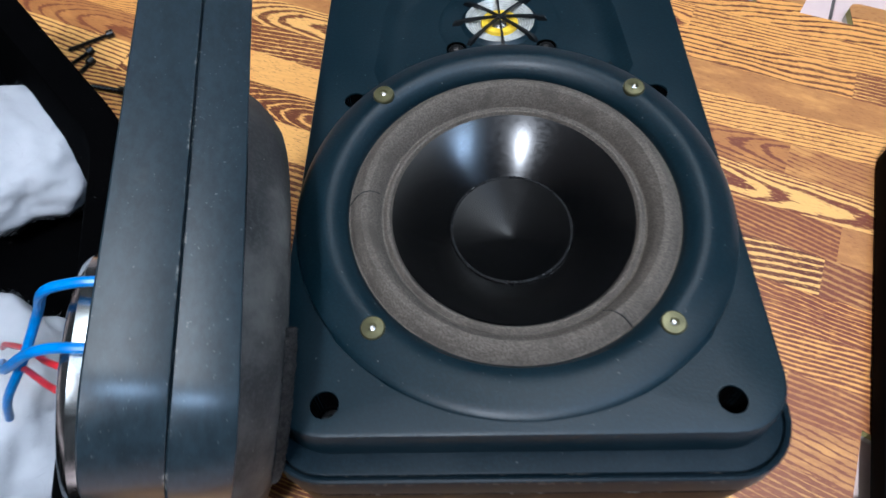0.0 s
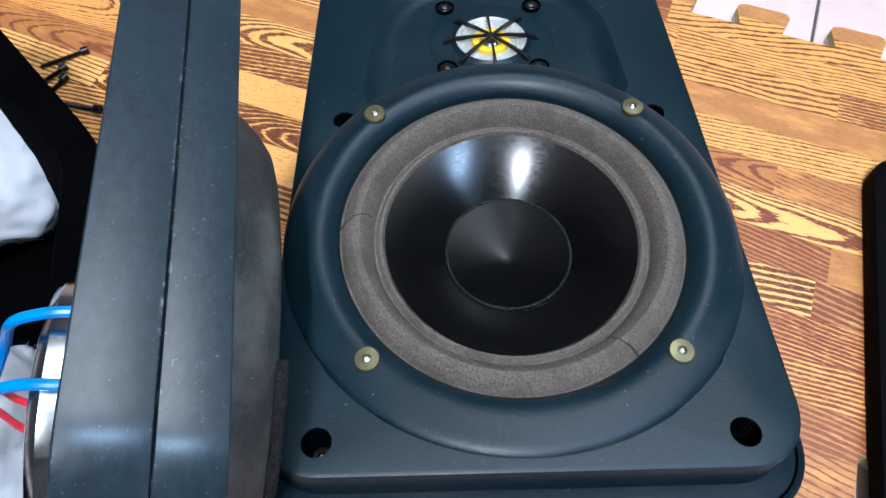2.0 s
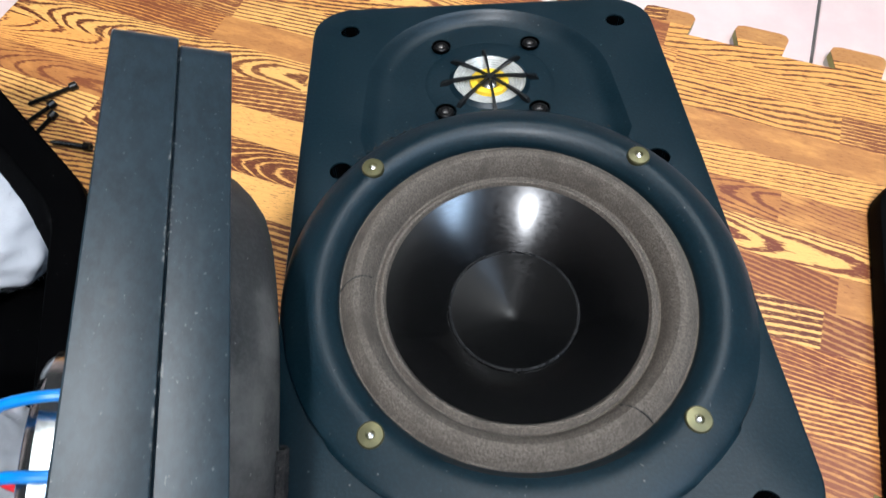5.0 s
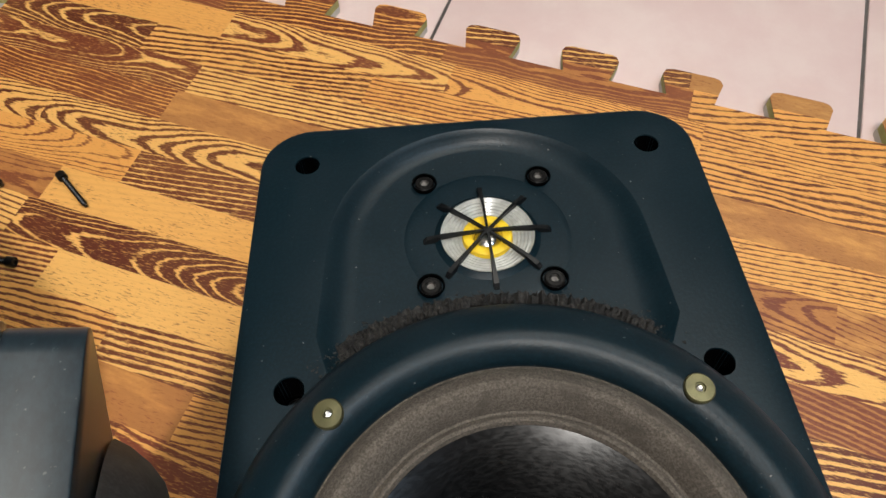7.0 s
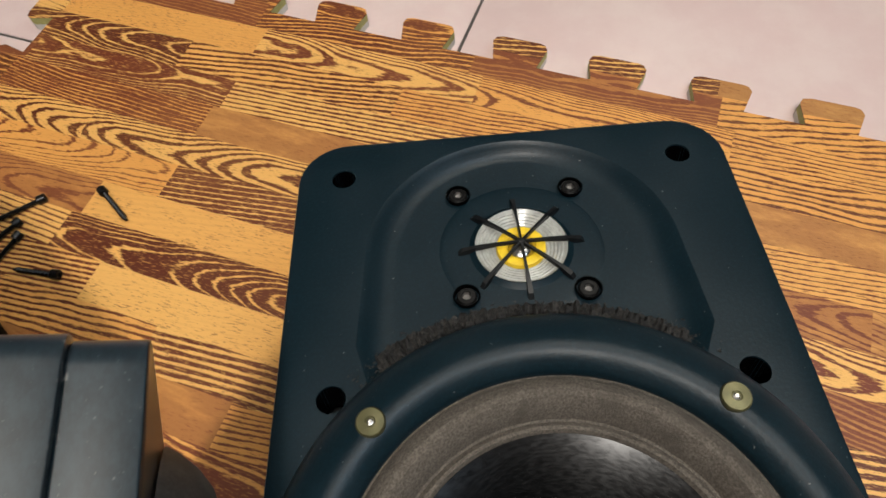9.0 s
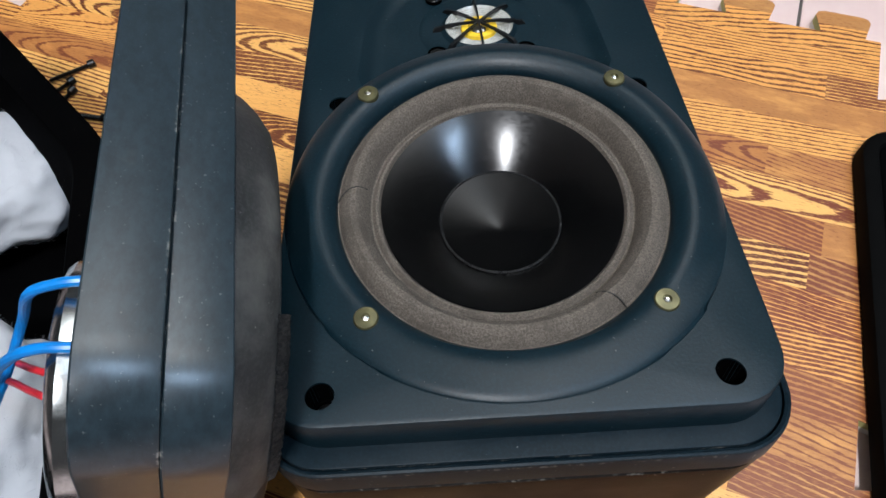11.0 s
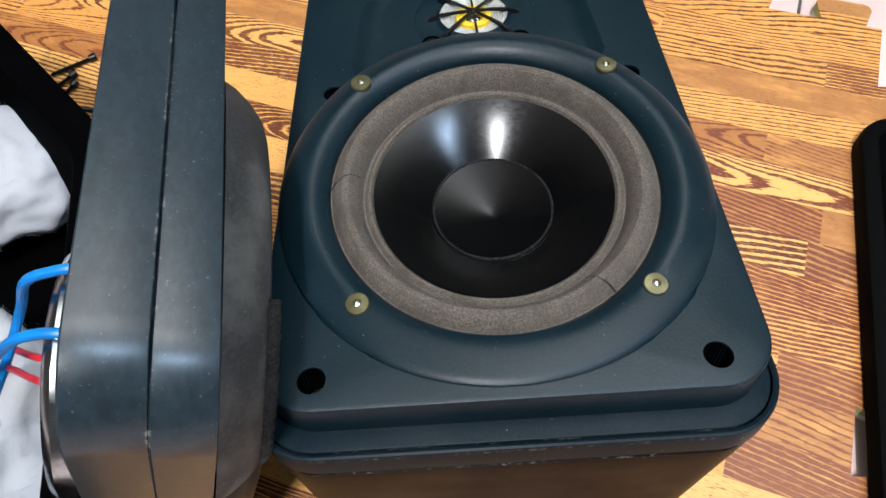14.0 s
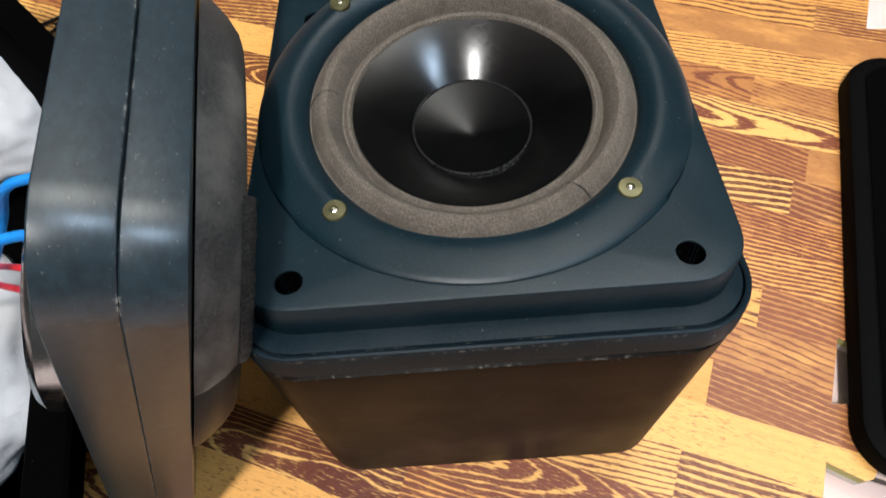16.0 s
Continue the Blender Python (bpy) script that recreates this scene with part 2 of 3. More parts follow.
def mat_material():
    """The printed parquet of the foam mat: staggered strips, each with its own tone, grain lines and figure."""
    n = Nodes("printed_parquet_foam")
    at = n.coords()
    split = n.add("ShaderNodeSeparateXYZ")
    n.link(at, split.inputs[0])
    u, v = split.outputs[0], split.outputs[1]
    wide, long = 0.0335 * K, 0.215 * K
    v = n.math("ADD", v, 0.005 * K)
    row = n.math("FLOOR", n.math("DIVIDE", v, wide))
    shift = n.add("ShaderNodeTexWhiteNoise", "1D")
    n.link(row, shift.inputs["W"])
    along = n.math("ADD", n.math("DIVIDE", u, long), n.math("MULTIPLY", shift.outputs["Value"], 7.3))
    seg = n.math("FLOOR", along)
    both = n.add("ShaderNodeCombineXYZ")
    n.link(row, both.inputs[0])
    n.link(seg, both.inputs[1])
    dice = n.add("ShaderNodeTexWhiteNoise", "2D")
    n.link(both.outputs[0], dice.inputs["Vector"])
    parts = n.add("ShaderNodeSeparateColor")
    n.link(dice.outputs["Color"], parts.inputs[0])
    ra, rb, rc = parts.outputs
    other = n.add("ShaderNodeTexWhiteNoise", "3D")
    three = n.add("ShaderNodeCombineXYZ")
    n.link(row, three.inputs[0])
    n.link(seg, three.inputs[1])
    three.inputs[2].default_value = 4.7
    n.link(three.outputs[0], other.inputs["Vector"])
    again = n.add("ShaderNodeSeparateColor")
    n.link(other.outputs["Color"], again.inputs[0])
    rd, re, rf = again.outputs
    vl = n.math("SUBTRACT", n.math("FRACT", n.math("DIVIDE", v, wide)), 0.5)
    ul = n.math("SUBTRACT", n.math("FRACT", along), 0.5)
    lift = n.math("MULTIPLY", dice.outputs["Value"], 9.0)

    def field(fu, fv, detail, rough):
        spot = n.add("ShaderNodeCombineXYZ")
        n.feed(spot.inputs[0], n.math("MULTIPLY", u, fu / K))
        n.feed(spot.inputs[1], n.math("MULTIPLY", v, fv / K))
        n.feed(spot.inputs[2], lift)
        return n.noise(spot.outputs[0], 1.0, detail, rough)

    slow = field(11.0, 22.0, 1.5, 0.4)
    fine = field(60.0, 620.0, 3, 0.6)
    dash = field(170.0, 1000.0, 2, 0.6)
    patch = field(20.0, 60.0, 4, 0.65)
    # straight or slanting lines, and nested flame figures on some strips
    slant = n.math("MULTIPLY", n.math("SUBTRACT", re, 0.5), 13.0)
    straight = n.math("ADD", n.math("MULTIPLY", vl, n.steps(rb, 0.0, 1.0, 5.5, 9.5)), n.math("MULTIPLY", ul, slant))
    straight = n.math("ADD", straight, n.math("MULTIPLY", slow, n.steps(rc, 0.2, 1.0, 0.8, 4.0)))
    side = n.math("SUBTRACT", vl, n.math("MULTIPLY", n.math("SUBTRACT", ra, 0.5), 0.7))
    flame = n.math("ADD", n.math("MULTIPLY", n.math("MULTIPLY", side, side), 9.0), n.math("MULTIPLY", ul, n.steps(rb, 0.0, 1.0, -8.0, 8.0)))
    flame = n.math("ADD", flame, n.math("MULTIPLY", slow, 4.5))
    pick = n.math("GREATER_THAN", rd, 0.76)
    phase = n.math("ADD", straight, n.math("MULTIPLY", pick, n.math("SUBTRACT", flame, straight)))
    phase = n.math("ADD", phase, n.math("MULTIPLY", fine, 0.65))
    wave = n.math("SINE", n.math("MULTIPLY", phase, 6.2832))
    edge = n.steps(rf, 0.0, 1.0, 0.75, -0.80)
    edge = n.math("ADD", edge, n.math("MULTIPLY", n.math("SUBTRACT", patch, 0.5), -1.6))
    lines = n.steps(n.math("SUBTRACT", wave, edge), -0.20, 0.22)
    lines = n.math("MULTIPLY", lines, n.steps(dash, 0.32, 0.46, 0.55, 1.0))
    # some strips stay plain, with fine broken dashes only
    bare = n.math("LESS_THAN", rd, 0.24)
    streak = n.math("MULTIPLY", n.steps(dash, 0.57, 0.66), n.steps(patch, 0.36, 0.60, 0.15, 0.9))
    lines = n.math("MAXIMUM", n.math("MULTIPLY", lines, n.math("SUBTRACT", 1.0, n.math("MULTIPLY", bare, 0.93))), n.math("MULTIPLY", streak, 0.75))
    light = n.mix(n.steps(rc, 0.0, 1.0), (0.76, 0.420, 0.118), (0.70, 0.325, 0.076))
    dark = n.mix(n.steps(rb, 0.0, 1.0), (0.095, 0.018, 0.007), (0.165, 0.036, 0.014))
    tone = n.mix(lines, light, dark)
    deep = n.math("MULTIPLY", n.math("GREATER_THAN", re, 0.82), n.steps(patch, 0.25, 0.55, 0.25, 0.65))
    tone = n.mix(deep, tone, (0.20, 0.055, 0.022))
    tone = n.mix(n.steps(n.noise(at, 9, 3, 0.5), 0.35, 0.75, 0.0, 0.14), tone, (0.50, 0.23, 0.07))
    grain = n.noise(at, 520 / K, 2, 0.6)
    n.bump(grain, 0.6, 0.00035)
    return n.set(tone, n.steps(grain, 0.3, 0.7, 0.36, 0.55), None, Specular_IOR_Level=0.38)


PARQUET = mat_material()


# ---------------------------------------------------------------- mesh helpers
def thing(name, m, label, category, group="", kind=""):
    ob = new(name)
    ob.empty_display_size = 0.02
    ob.matrix_world = m
    return tagged(ob, label, category, group, kind)


def at(x, y, z, rx=0, ry=0, rz=0):
    return pose(x * K, y * K, z * K, rx, ry, rz)


def part(name, bm, material, parent=None, label="", smooth=35, m=None):
    """Link a bmesh as one mesh object under a thing or a part."""
    if m:
        bmesh.ops.transform(bm, matrix=m, verts=bm.verts)
    bmesh.ops.recalc_face_normals(bm, faces=bm.faces)
    me = bpy.data.meshes.new(name)
    for v in bm.verts:
        v.co *= K
    for f in bm.faces:
        f.smooth = smooth > 0
    for e in bm.edges:
        if len(e.link_faces) == 2 and e.calc_face_angle(0) > radians(smooth):
            e.smooth = False
    bm.to_mesh(me)
    bm.free()
    for one in material if isinstance(material, (list, tuple)) else (material,):
        me.materials.append(one)
    ob = new(name, me)
    if parent:
        ob.parent = parent
    return tagged(ob, label)


def rounded(x0, x1, y0, y1, r, n=9):
    """A rounded rectangle, anticlockwise."""
    pts = []
    for cx, cy, a in ((x1 - r, y0 + r, -90), (x1 - r, y1 - r, 0), (x0 + r, y1 - r, 90), (x0 + r, y0 + r, 180)):
        for k in range(n + 1):
            b = radians(a + 90 * k / n)
            pts.append((cx + r * math.cos(b), cy + r * math.sin(b)))
    return pts


def round_corners(pts, r, n=7):
    """A polygon, anticlockwise, with its corners rounded."""
    out = []
    for k, p in enumerate(pts):
        p, a, b = Vector(p), Vector(pts[k - 1]), Vector(pts[(k + 1) % len(pts)])
        da, db = (a - p).normalized() * r, (b - p).normalized() * r
        for j in range(n + 1):
            s = j / n
            out.append(tuple((1 - s) ** 2 * (p + da) + 2 * s * (1 - s) * p + s * s * (p + db)))
    return out


def panel_line(x0, x1, y0, y1, r_far, r_near, n=10):
    """A rectangle whose two upper corners have different radii."""
    pts = [(x1, y1), (x0, y1)]
    for cx, a, r in ((x0 + r_far, 180, r_far), (x1 - r_near, 270, r_near)):
        for k in range(n + 1):
            t = radians(a + 90 * k / n)
            pts.append((cx + r * math.cos(t), y0 + r + r * math.sin(t)))
    return pts


def circle(cx, cy, r, n=48):
    return [(cx + r * math.cos(2 * math.pi * k / n), cy + r * math.sin(2 * math.pi * k / n)) for k in range(n)]


def inset(pts, d):
    """A closed loop moved inwards by d."""
    out = []
    for k, p in enumerate(pts):
        p, a, b = Vector(p), Vector(pts[k - 1]), Vector(pts[(k + 1) % len(pts)])
        t = (b - a).normalized()
        out.append(tuple(p + d * Vector((-t.y, t.x))))
    return out


def ring_of(bm, pts, z):
    return [bm.verts.new((*p[:2], z if len(p) < 3 else p[2])) for p in pts]


def bridge(bm, a, b):
    for k in range(len(a)):
        bm.faces.new((a[k - 1], a[k], b[k], b[k - 1]))


def loft(loops, caps=(True, True)):
    """A skin through loops of the same count, each a list of points with z."""
    bm = bmesh.new()
    rows = [ring_of(bm, pts, 0) for pts in loops]
    for a, b in zip(rows, rows[1:]):
        bridge(bm, a, b)
    if caps[0]:
        bm.faces.new(rows[0])
    if caps[1]:
        bm.faces.new(rows[-1])
    return bm


def lift(pts, z):
    return [(p[0], p[1], z) for p in pts]


def slab(outline, z0, z1, bevel=0.0015):
    """A solid plate with eased edges."""
    small = inset(outline, bevel)
    return loft([lift(small, z0), lift(outline, z0 + bevel), lift(outline, z1 - bevel), lift(inset(outline, bevel * 0.3), z1 - bevel * 0.3), lift(small, z1)])


def plate(outline, holes, z0, z1, bevel=0.0015):
    """A plate with holes through it and an eased upper edge."""
    bm = bmesh.new()
    top = ring_of(bm, inset(outline, bevel), z1)
    mid = ring_of(bm, inset(outline, bevel * 0.3), z1 - bevel * 0.3)
    low = ring_of(bm, outline, z1 - bevel)
    base = ring_of(bm, outline, z0)
    bores = [(ring_of(bm, h, z1), ring_of(bm, h, z0)) for h in holes]
    edges = []
    for loop in (top, *(b[0] for b in bores)):
        edges += [bm.edges.new((loop[k - 1], loop[k])) for k in range(len(loop))]
    bmesh.ops.triangle_fill(bm, use_beauty=True, edges=edges)
    for a, b in ((top, mid), (mid, low), (low, base)):
        bridge(bm, a, b)
    for a, b in bores:
        bridge(bm, a, b)
    return bm


def revolve(profile, n=96, start=0.0, sweep=360.0, cx=0.0, cy=0.0, close=False):
    """A body of revolution about z through rows of (r, z); a first or last row with r = 0 closes to a point."""
    bm = bmesh.new()
    full = abs(sweep) >= 359.9
    turns = [radians(start + sweep * k / n) for k in range(n if full else n + 1)]
    rows = []
    for r, z in profile:
        if r == 0:
            v = bm.verts.new((cx, cy, z))
            rows.append([v] * len(turns))
        else:
            rows.append([bm.verts.new((cx + r * math.cos(a), cy + r * math.sin(a), z)) for a in turns])
    pairs = list(zip(rows, rows[1:])) + ([(rows[-1], rows[0])] if close else [])
    for a, b in pairs:
        for k in range(0 if full else 1, len(turns)):
            quad = [a[k - 1], a[k], b[k], b[k - 1]]
            seen = []
            for v in quad:
                if v not in seen:
                    seen.append(v)
            bm.faces.new(seen)
    if close and not full:
        bm.faces.new([r[0] for r in rows])
        bm.faces.new([r[-1] for r in rows])
    return bm


def tube(points, r, sides=10, smooth_steps=8):
    """A round cord through points (Catmull-Rom), capped."""
    p = [Vector(q) for q in points]
    p = [2 * p[0] - p[1], *p, 2 * p[-1] - p[-2]]
    line = []
    for k in range(1, len(p) - 2):
        for j in range(smooth_steps):
            t = j / smooth_steps
            line.append(0.5 * (2 * p[k] + (p[k + 1] - p[k - 1]) * t + (2 * p[k - 1] - 5 * p[k] + 4 * p[k + 1] - p[k + 2]) * t * t + (3 * p[k] - p[k - 1] - 3 * p[k + 1] + p[k + 2]) * t ** 3))
    line.append(p[-2])
    loops = []
    for k, q in enumerate(line):
        d = (line[min(k + 1, len(line) - 1)] - line[max(k - 1, 0)]).normalized()
        s = d.cross(Vector((0.3, 0.2, 1))).normalized()
        w = d.cross(s)
        loops.append([tuple(q + r * (math.cos(a) * s + math.sin(a) * w)) for a in (2 * math.pi * j / sides for j in range(sides))])
    return loft(loops)


def box(x0, x1, y0, y1, z0, z1):
    return loft([lift([(x0, y0), (x1, y0), (x1, y1), (x0, y1)], z) for z in (z0, z1)])


def merge(parts):
    """Join bmeshes into one."""
    bm = bmesh.new()
    for other in parts:
        me = bpy.data.meshes.new("tmp")
        other.to_mesh(me)
        other.free()
        bm.from_mesh(me)
        bpy.data.meshes.remove(me)
    return bm


def turned(bm, m):
    bmesh.ops.transform(bm, matrix=m, verts=bm.verts)
    return bm


# ---------------------------------------------------------------- the room
FLOOR_Z = -0.016

# unseen walls closing the room, coloured dark to hold down bounce and reflections
wall_names = (("wall_north", -3.1, 3.1, 2.6, 3.0), ("wall_south", -3.1, 3.1, -3.0, -2.6), ("wall_east", 2.7, 3.1, -2.6, 2.6), ("wall_west", -3.1, -2.7, -2.6, 2.6))
for wname, x0, x1, y0, y1 in wall_names:
    tagged(part(wname, box(x0, x1, y0, y1, FLOOR_Z, 3.2), WALL), "plain dark unseen wall keeping bounce light low", "wall", kind="structure")
# out of view, pale so that it bounces the added uplights down
tagged(part("ceiling", box(-3.1, 3.1, -3.0, 3.0, 3.2, 3.3), CEILING), "plain white unseen ceiling that spreads the fill light", "ceiling", kind="structure")

TURN = -22.6
floor = tagged(part("floor", box(-3.1, 3.1, -3.0, 3.0, FLOOR_Z - 0.05, FLOOR_Z - 0.0012), GROUT), "pink glazed ceramic tiles with dark grout joints", "floor", kind="structure")

# ---------------------------------------------------------------- the foam mat
U0, U1, V0, V1, PITCH = -0.594, 0.2503, -0.42, 0.4192, 0.0888


def mat_outline():
    """A square with dovetail teeth and gaps along its four sides."""
    prof = lambda s: [(s, 0), (s - 0.004, 0.0235), (s - 0.001, 0.0285), (s + 0.004, 0.030), (s + 0.038, 0.030), (s + 0.0445, 0.028), (s + 0.0465, 0.0225), (s + 0.040, 0)]
    out = []
    wide, high = U1 - U0, V1 - V0
    for ox, oy, ax, ay, size, first in ((U0, V0, 1, 0, wide, 0.02), (U1, V0, 0, 1, high, 0.0137), (U1, V1, -1, 0, wide, 0.0138), (U0, V1, 0, -1, high, 0.0266)):
        out.append((ox, oy))
        s = first
        while s + 0.05 < size:
            out += [(ox + ax * a + ay * b, oy + ay * a - ax * b) for a, b in prof(s)]
            s += PITCH
    return out


floor_mat = thing("foam_floor_mat", at(0, 0, 0, 0, 0, TURN), "interlocking foam puzzle mat printed with brown wood parquet", "floor mat")
outline = mat_outline()
bm = bmesh.new()
rows = [ring_of(bm, outline, z) for z in (-0.0005, -0.0012)]
edges = [bm.edges.new((rows[0][k - 1], rows[0][k])) for k in range(len(outline))]
bmesh.ops.triangle_fill(bm, use_beauty=True, edges=edges)
bridge(bm, rows[0], rows[1])
part("printed_top", bm, PARQUET, floor_mat, smooth=20)
bm = loft([lift(outline, -0.0012), lift(outline, -0.009)], (False, False))
part("foam_core", bm, EDGE, floor_mat, "yellow-green cut foam edge", smooth=20)
bm = loft([lift(outline, -0.009), lift(outline, FLOOR_Z)], (False, False))
part("foam_base", bm, UNDER, floor_mat, "pale grey foam underside", smooth=20)


# ---------------------------------------------------------------- drive units and small parts
LEVEL = Matrix.Translation((0, 0, 0.0100)) @ Matrix.Rotation(radians(7.6), 4, "X")


def screw_head(name, x, y, z, parent, r=0.0054, material=BRASS, tone="dull brass flat screw head"):
    head = part(name, revolve([(0, z + 0.0008), (r * 0.28, z + 0.0008), (r * 0.36, z + 0.0014), (r * 0.9, z + 0.0012), (r, z + 0.0006), (r, z - 0.003)], 28, cx=x, cy=y), material, parent, tone, m=LEVEL)
    part("socket", revolve([(0, z + 0.0012), (r * 0.13, z + 0.0013), (r * 0.26, z + 0.0010)], 6, cx=x, cy=y), BRIGHT, head, "bright worn drive socket", smooth=10, m=LEVEL)
    return head


def socket_screw(x, y, z, parent):
    r = 0.0046
    cup = part("counterbore", revolve([(r * 1.32, z + 0.0004), (r * 1.30, z + 0.0008), (r * 1.16, z + 0.0008), (r * 1.12, z - 0.004)], 28, cx=x, cy=y), BLACK, parent)
    head = part("screw", revolve([(r * 0.42, z - 0.0015), (r * 0.46, z + 0.0006), (r * 0.85, z + 0.0006), (r, z - 0.0002), (r, z - 0.004)], 24, cx=x, cy=y), BLACKSTEEL, parent, "black hex socket screw")
    part("hex_socket", revolve([(0, z - 0.0012), (r * 0.40, z - 0.0010), (r * 0.46, z + 0.0004)], 6, cx=x, cy=y), WORN, head, "bright worn hexagon socket", smooth=10)


def woofer(parent):
    z = -0.0024
    roll = [(0.0790, -0.0085), (0.0788, -0.0035), (0.0776, -0.0030), (0.0768, -0.0016), (0.0745, 0.0014), (0.0718, 0.0030), (0.0690, 0.0026), (0.0662, -0.0002), (0.0644, -0.0046), (0.0634, -0.0074), (0.0625, -0.0078), (0.0617, -0.0066), (0.0606, -0.0058), (0.0594, -0.0062), (0.0585, -0.0082), (0.0577, -0.0095), (0.0572, -0.0130)]
    unit = part("woofer_surround", revolve([(r, z + d) for r, d in roll], 128), SURROUND, parent, "worn grey-brown foam surround", m=LEVEL)
    prof = []
    for k in range(13):
        s = k / 12
        prof.append((0.0583 - 0.0283 * s, -0.0100 - 0.0165 * (0.78 * s + 0.22 * s * s)))
    part("cone", revolve(prof, 128), CONE, unit, "glossy black woofer cone", m=LEVEL)
    lip = [(0.0307, -0.0268), (0.0305, -0.0255), (0.0299, -0.0250), (0.0293, -0.0256)]
    part("glue_line", revolve(lip, 128), GLUE, unit, m=LEVEL)
    part("dust_cap", revolve([(0.0296 * (1 - k / 8), -0.0258 - 0.0076 * (1 - (1 - k / 8) ** 1.22)) for k in range(9)], 96), CAP, unit, "dished glossy black dust cap", m=LEVEL)
    for a0, a1 in ((178, 172), (-52, -56)):
        mark = [((0.0784 - 0.0135 * k / 5) * math.cos(radians(a0 + (a1 - a0) * k / 5)), (0.0784 - 0.0135 * k / 5) * math.sin(radians(a0 + (a1 - a0) * k / 5)), z + (-0.0034, 0.0004, 0.0026, 0.0028, 0.0012, -0.0028)[k]) for k in range(6)]
        part("crack", tube(mark, 0.00035, 6, 4), FOAM, unit, "dark crack in the foam", m=LEVEL)
    return unit


def tweeter(cx, cy, z, parent):
    f = z + 0.0022
    horn = part("tweeter_film", revolve([(0.0212, f + 0.0001)] + [(0.0204 - 0.0008 * k, f - 0.0006 - 0.00022 * k - (0.0004 if k % 2 else 0.0)) for k in range(12)] + [(0.0100, f - 0.0040)], 64, cx=cx, cy=cy), DIAPHRAGM, parent, "ribbed pale translucent tweeter film")
    part("tweeter_seat", revolve([(0.0385, z - 0.0006), (0.0372, z - 0.0002), (0.0350, z + 0.0001), (0.0240, z + 0.0003), (0.0222, f - 0.0004), (0.0216, f + 0.0002), (0.0212, f - 0.0002), (0.0212, f - 0.004)], 72, cx=cx, cy=cy), BAFFLE, horn, "round tweeter plate moulded in the recess")
    part("voice_coil_ring", revolve([(0.0116, f - 0.0040), (0.0112, f - 0.0012), (0.0092, f - 0.0006), (0.0070, f - 0.0012), (0.0062, f - 0.0044)], 48, cx=cx, cy=cy), YELLOW, horn, "bright yellow coil ring")
    part("tweeter_dome", revolve([(0, f - 0.0014)] + [(0.0062 * math.sin(radians(a)), f - 0.0052 + 0.0038 * math.cos(radians(a))) for a in (15, 30, 45, 60, 75, 90)], 32, cx=cx, cy=cy), BRIGHT, horn, "silver tweeter dome")
    guard = part("tweeter_guard", revolve([(0, z + 0.0056), (0.0016, z + 0.0054), (0.0022, z + 0.0046), (0.0022, z + 0.0036), (0, z + 0.0034)], 16, cx=cx, cy=cy), RIB, parent, "black eight-spoke tweeter guard")
    for k in range(8):
        a = radians(90 + 45 * k + 2.5)
        loops = []
        for r, w, lo, hi in ((0.0015, 0.0006, 0.0036, 0.0053), (0.012, 0.0007, 0.0032, 0.0050), (0.021, 0.0010, 0.0020, 0.0042), (0.0275, 0.0015, -0.001, 0.0026), (0.0292, 0.0014, -0.001, 0.0006)):
            c, s = math.cos(a), math.sin(a)
            loops.append([(cx + r * c - w * s, cy + r * s + w * c, z + lo), (cx + r * c + w * s, cy + r * s - w * c, z + lo), (cx + r * c + w * 0.8 * s, cy + r * s - w * 0.8 * c, z + hi), (cx + r * c - w * 0.8 * s, cy + r * s + w * 0.8 * c, z + hi)])
        part("spoke", loft(loops), RIB, guard)


def crumb_strip(r0, r1, a0, a1, z0, z1, seed, count=900, wild=0.35):
    """An arc of crumbling foam: a rough band with many crumbs standing out of it."""
    rnd = random.Random(seed)
    bm = bmesh.new()
    n, m = 150, 6
    rows = []
    for i in range(n + 1):
        a = radians(a0 + (a1 - a0) * i / n)
        fade = min(1, 6 * i / n, 6 * (n - i) / n)
        row = []
        for j in range(m + 1):
            r = r0 + (r1 - r0) * j / m
            h = z0 + (z1 - z0) * fade * math.sin(math.pi * min(1, (m - j) / m + 0.12)) ** 0.6 * rnd.uniform(1.0 - 1.5 * wild, 1.0 + 0.4 * wild)
            r += rnd.uniform(-0.002, 0.002) * wild * (1 if 0 < j < m else 0.6)
            row.append(bm.verts.new((r * math.cos(a), r * math.sin(a), h)))
        rows.append(row)
    for p, q in zip(rows, rows[1:]):
        for j in range(m):
            bm.faces.new((p[j], p[j + 1], q[j + 1], q[j]))
    for k in range(count):
        a = radians(rnd.uniform(a0, a1))
        r = rnd.triangular(r0, r1 + 0.001, r0 + 0.002)
        s = rnd.uniform(0.0003, 0.0010)
        c = Vector((r * math.cos(a), r * math.sin(a), z0 + rnd.uniform(0, z1 - z0)))
        tip = [bm.verts.new(c + s * Vector((rnd.uniform(-1, 1), rnd.uniform(-1, 1), rnd.uniform(-0.5, 1)))) for _ in range(4)]
        for i, j, l in ((0, 1, 2), (0, 2, 3), (0, 3, 1), (1, 3, 2)):
            bm.faces.new((tip[i], tip[j], tip[l]))
    return bm


